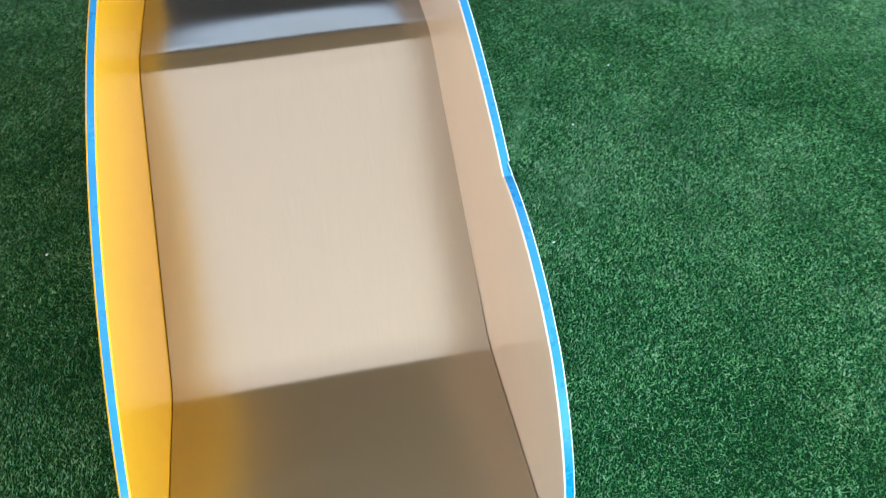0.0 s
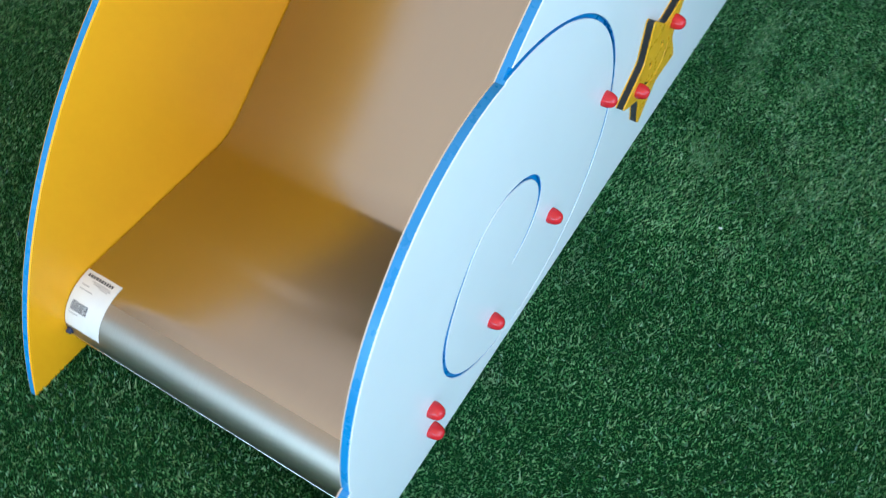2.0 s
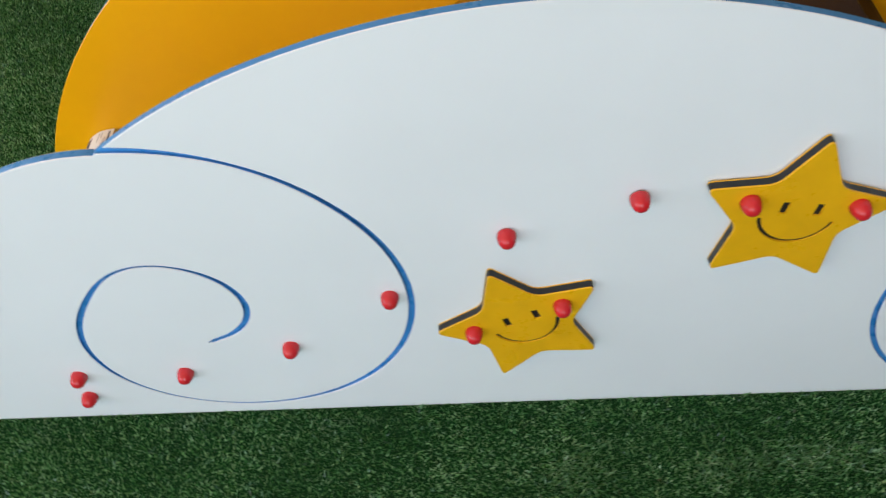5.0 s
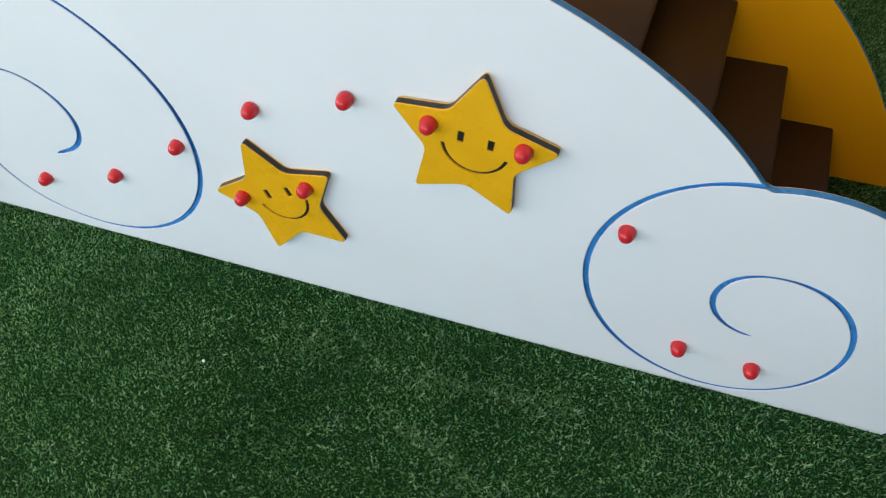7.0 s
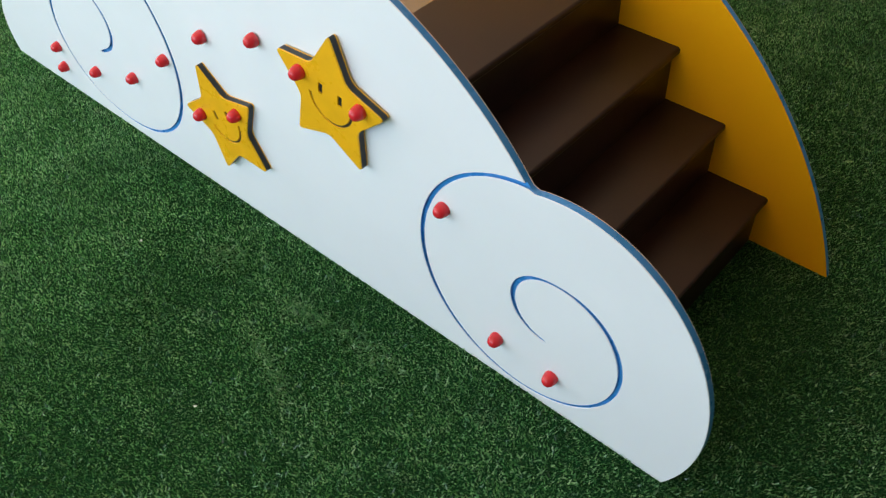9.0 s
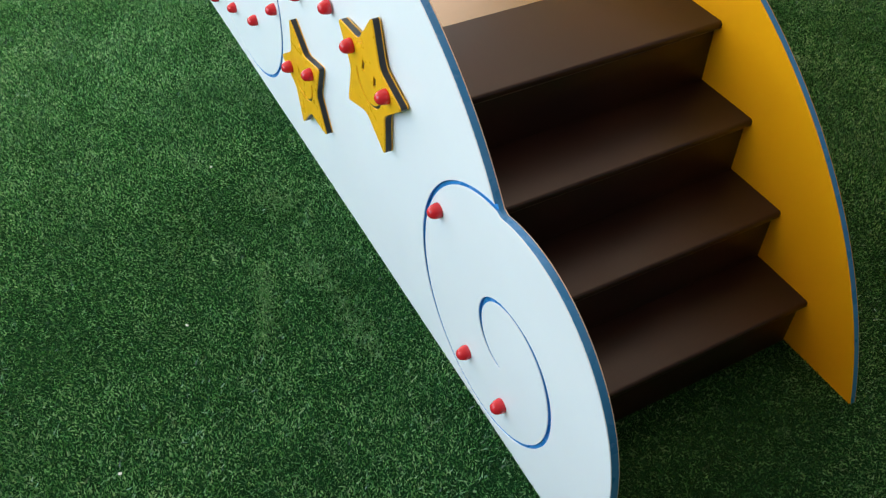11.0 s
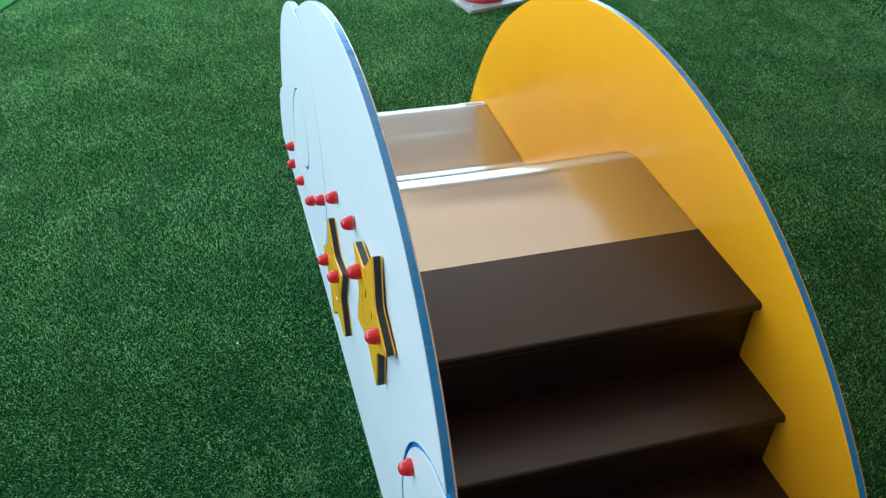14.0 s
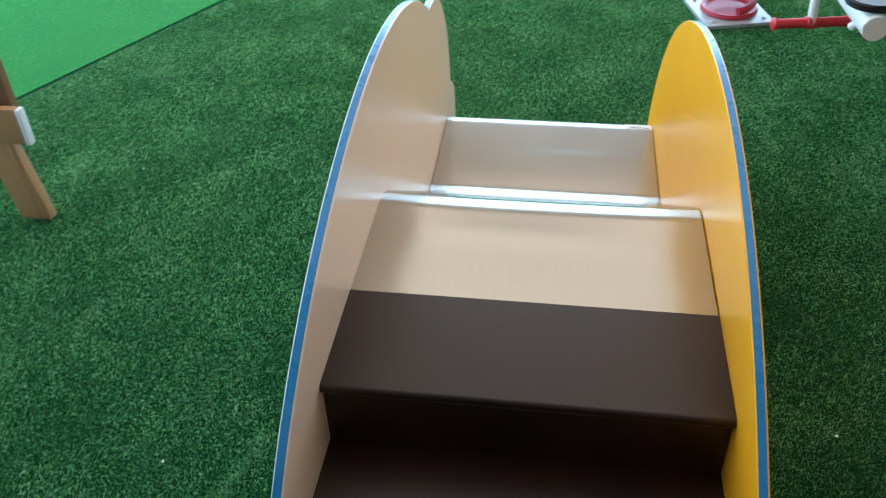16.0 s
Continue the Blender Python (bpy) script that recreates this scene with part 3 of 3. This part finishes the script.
    for c, turn, cheeks in (((1.044, 0.302), 41, ((0.951, 0.292), (1.113, 0.365))), ((1.476, 0.568), 10, ((1.398, 0.613), (1.575, 0.593)))):
        loop = star_outline(c, turn)
        tilt = radians(turn - 18)

        def turned(u, v):
            return (c[0] + u * math.cos(tilt) - v * math.sin(tilt), c[1] + u * math.sin(tilt) + v * math.cos(tilt))

        eyes = [[turned(e + u, 0.024 + v) for u, v in ((-0.0055, -0.0125), (0.0055, -0.0125), (0.0055, 0.0125), (-0.0055, 0.0125))] for e in (-0.023, 0.034)]
        bow = [(0.062 * math.cos(g), 0.012 + 0.062 * math.sin(g)) for g in np.linspace(radians(191), radians(349), 22)]
        smile = [turned(0.006 + u * (1 + w), v * (1 + w) - 0.002) for w, way in ((0.055, 1), (-0.05, -1)) for u, v in bow[::way]]
        star = part("star", sheet(loop, -0.020, -0.017, [*eyes, tidy(smile, 0.0005)], 0.001), STAR, top, "yellow smiling star with red screw caps as cheeks")
        part("core", sheet(loop, -0.017, -0.003), BLACK, star, "black plastic core")
        part("back_skin", sheet(loop, -0.003, -0.0003), STAR, star)
        for x, z in cheeks:
            screw(x, -0.020, z, star)
    for x, z in ((0.139, 0.160), (0.134, 0.084), (0.360, 0.160), (0.591, 0.237), (0.800, 0.383), (1.013, 0.536), (1.227, 0.612), (1.774, 0.431), (1.921, 0.127), (2.070, 0.115)):
        screw(x, 0.0, z, top)

    # both sides are sheared in towards the top, the white dome bowed most, to fit the camera's view; the chute and the
    # boards reach to the yellow one
    for ob in top.children_recursive:
        if ob.name.startswith("screw_cap"):
            ob.matrix_basis = Matrix.Translation((0, LEAN_WHITE * ob.matrix_basis.translation.z, 0)) @ ob.matrix_basis
        elif ob.matrix_basis == Matrix.Identity(4):
            on_white = max(v.co.y for v in ob.data.vertices) < 0.05
            for v in ob.data.vertices:
                share = min(1.0, max(0.0, v.co.y / YELLOW_Y))
                v.co.y += LEAN_WHITE * v.co.z + 0.035 * max(0.0, v.co.z - 0.62) if on_white else -LEAN_YELLOW * (v.co.z - 0.35) * share


slide()


# ---- the spring rider behind the slide ----
def spring_rider():
    top = thing("spring_rider", "spring rider with red coil, white tubes, grey seat, red grips", "spring rider", at=(-1.39, 1.205, 0), turn=14)
    plate = part("base_plate", box(-0.165, 0.165, -0.165, 0.165, 0.0, 0.02, 0.004), PLATE, top, "grey metal base plate")
    for x in (-0.125, 0.125):
        for y in (-0.125, 0.125):
            part("bolt", lathe([(0.011, 0), (0.011, 0.006), (0.007, 0.010), (0, 0.011)], 8), PLATE, plate, m=pose(x, y, 0.02))
    part("spring_dish", lathe([(0.125, 0.02), (0.135, 0.03), (0.130, 0.045), (0.115, 0.042), (0.10, 0.030), (0, 0.030)], 36), REDMETAL, top)
    turns = np.linspace(0, 2 * math.pi * 4.5, 150)
    part("coil", tube([(0.105 * math.cos(a), 0.105 * math.sin(a), 0.055 + 0.36 * a / turns[-1]) for a in turns], 0.018, 12), REDMETAL, top, "red steel coil spring")
    part("head_plate", box(-0.13, 0.13, -0.13, 0.13, 0.43, 0.45, 0.004), PLATE, top)
    return top


def rider_body(top):
    inv = top.matrix_basis.inverted()

    def here(*p):
        return inv @ Vector(p)

    e1, e2 = Vector((0.06, 1.37, 0.596)), Vector((0.008, 1.478, 0.584))
    back = Vector((-1.0, -0.02, -0.05))
    for e in (e1, e2):
        bar = part("beam", tube([here(*e), here(*(e + back * 1.75))], 0.040, 24), TUBE, top, "thick white tube")
        knob = e + back * 0.11 + Vector((0, -0.028, -0.046))
        part("knob", lathe([(0.013, 0), (0.016, 0.004), (0.016, 0.014), (0.010, 0.020), (0, 0.021)], 14), TUBE, bar, m=Matrix.Translation(here(*knob)))
        part("end_cap", tube([here(*(e - back * 0.004)), here(*(e + back * 0.002))], 0.0385, 24), CAPGREY, bar, "pale grey end cap")
    seat = bmesh.new()
    c, hx, hy, r = Vector((-0.185, 1.428)), 0.232, 0.138, 0.065
    loop = []
    for sx, sy, a0 in ((1, 1, 0), (-1, 1, 90), (-1, -1, 180), (1, -1, 270)):
        for a in np.linspace(a0, a0 + 90, 8):
            loop.append((c.x + sx * (hx - r) + r * math.cos(radians(a)), c.y + sy * (hy - r) + r * math.sin(radians(a))))
    lo, hi = [seat.verts.new(here(x, y, 0.640)) for x, y in loop], [seat.verts.new(here(x, y, 0.665)) for x, y in loop]
    seat.faces.new(hi)
    seat.faces.new(lo[::-1])
    for i in range(len(loop)):
        seat.faces.new((lo[i], lo[(i + 1) % len(loop)], hi[(i + 1) % len(loop)], hi[i]))
    bmesh.ops.bevel(seat, geom=[e for e in seat.edges if abs(e.verts[0].co.z - e.verts[1].co.z) < 1e-4], offset=0.004, segments=2, affect="EDGES")
    board = part("seat", seat, SEATGREY, top, "dark grey seat board with rounded corners, edge shade painted black")
    # Side faces lie in shade; that shade is painted on in black.
    board.data.materials.append(BLACK)
    for f in board.data.polygons:
        f.material_index = int(abs(f.normal.z) < 0.6)
    for x, y in ((-0.085, 1.375), (-0.085, 1.46)):
        part("seat_bolt", lathe([(0.014, 0), (0.013, 0.005), (0.008, 0.008), (0, 0.009)], 16), TUBE, board, m=Matrix.Translation(here(x, y, 0.665)))
    a, b = Vector((-0.365, 1.165, 0.410)), Vector((-0.43, 1.457, 0.404))
    mid = a.lerp(b, 0.5)
    part("footrest_bar", tube([here(*a.lerp(b, 0.03)), here(*b.lerp(a, 0.03))], 0.014), TUBE, top)
    for p, q in ((a, mid), (b, mid)):
        d = (q - p).normalized()
        prof = [(0, 0.0), (0.016, 0.001), (0.023, 0.006), (0.024, 0.014), (0.0185, 0.022), (0.018, 0.126), (0.023, 0.130), (0.023, 0.143), (0.014, 0.144)]
        m = Matrix.Translation(here(*p)) @ (inv.to_3x3() @ d).to_track_quat("Z", "Y").to_matrix().to_4x4()
        part("grip", lathe(prof, 20), GRIP, top, "red rubber grip", m)
    part("footrest_stem", tube([here(*mid), here(*(mid + Vector((-0.05, 0.0, 0.20)))), here(-0.50, 1.33, 0.72)], 0.017), TUBE, top)


rider = spring_rider()
rider_body(rider)


# ---- a pine frame beside the slide ----
def pine_frame():
    top = thing("wooden_frame", "pine frame with upright posts, a cross rail, darker upper post", "wooden frame")
    leg = box(0.480, 0.52, -1.416, -1.304, 0.0, 0.3085, 0.004)
    for v in leg.verts:
        v.co.y -= 0.13 * v.co.z
    part("leg", leg, PINE, top)
    rail = part("rail", box(0.496, 0.524, -2.2, -1.288, 0.309, 0.438, 0.005), PINE, top)
    part("end_cap", box(0.494, 0.526, -1.2878, -1.270, 0.306, 0.437, 0.007), PAPER, rail, "chalky white end cap")
    part("upper_post", box(0.45, 0.4835, -1.45, -1.318, 0.3, 0.95, 0.004), SHADEPINE, top, "upright post with its shade put into the colour")
    part("rear_leg", box(0.484, 0.52, -2.18, -2.10, 0.0, 0.3085, 0.004), PINE, top)


pine_frame()

# ---- small litter on the turf ----
rng = random.Random(11)
for x, y in ((0.925, -0.286), (1.792, -0.755), (1.467, -0.517), (-1.058, -0.712), (1.197, 1.164), (0.2, -1.1), (-0.835, 0.211)):
    bm = bmesh.new()
    bmesh.ops.create_icosphere(bm, subdivisions=1, radius=0.004)
    for v in bm.verts:
        v.co = Vector((v.co.x * rng.uniform(0.6, 1.5), v.co.y * rng.uniform(0.6, 1.5), v.co.z * 0.5))
    tagged(part("litter", bm, SPECK, m=pose(x, y, 0.013)), "tiny pale crumb lying on the artificial grass", "litter", group="crumbs on the turf")
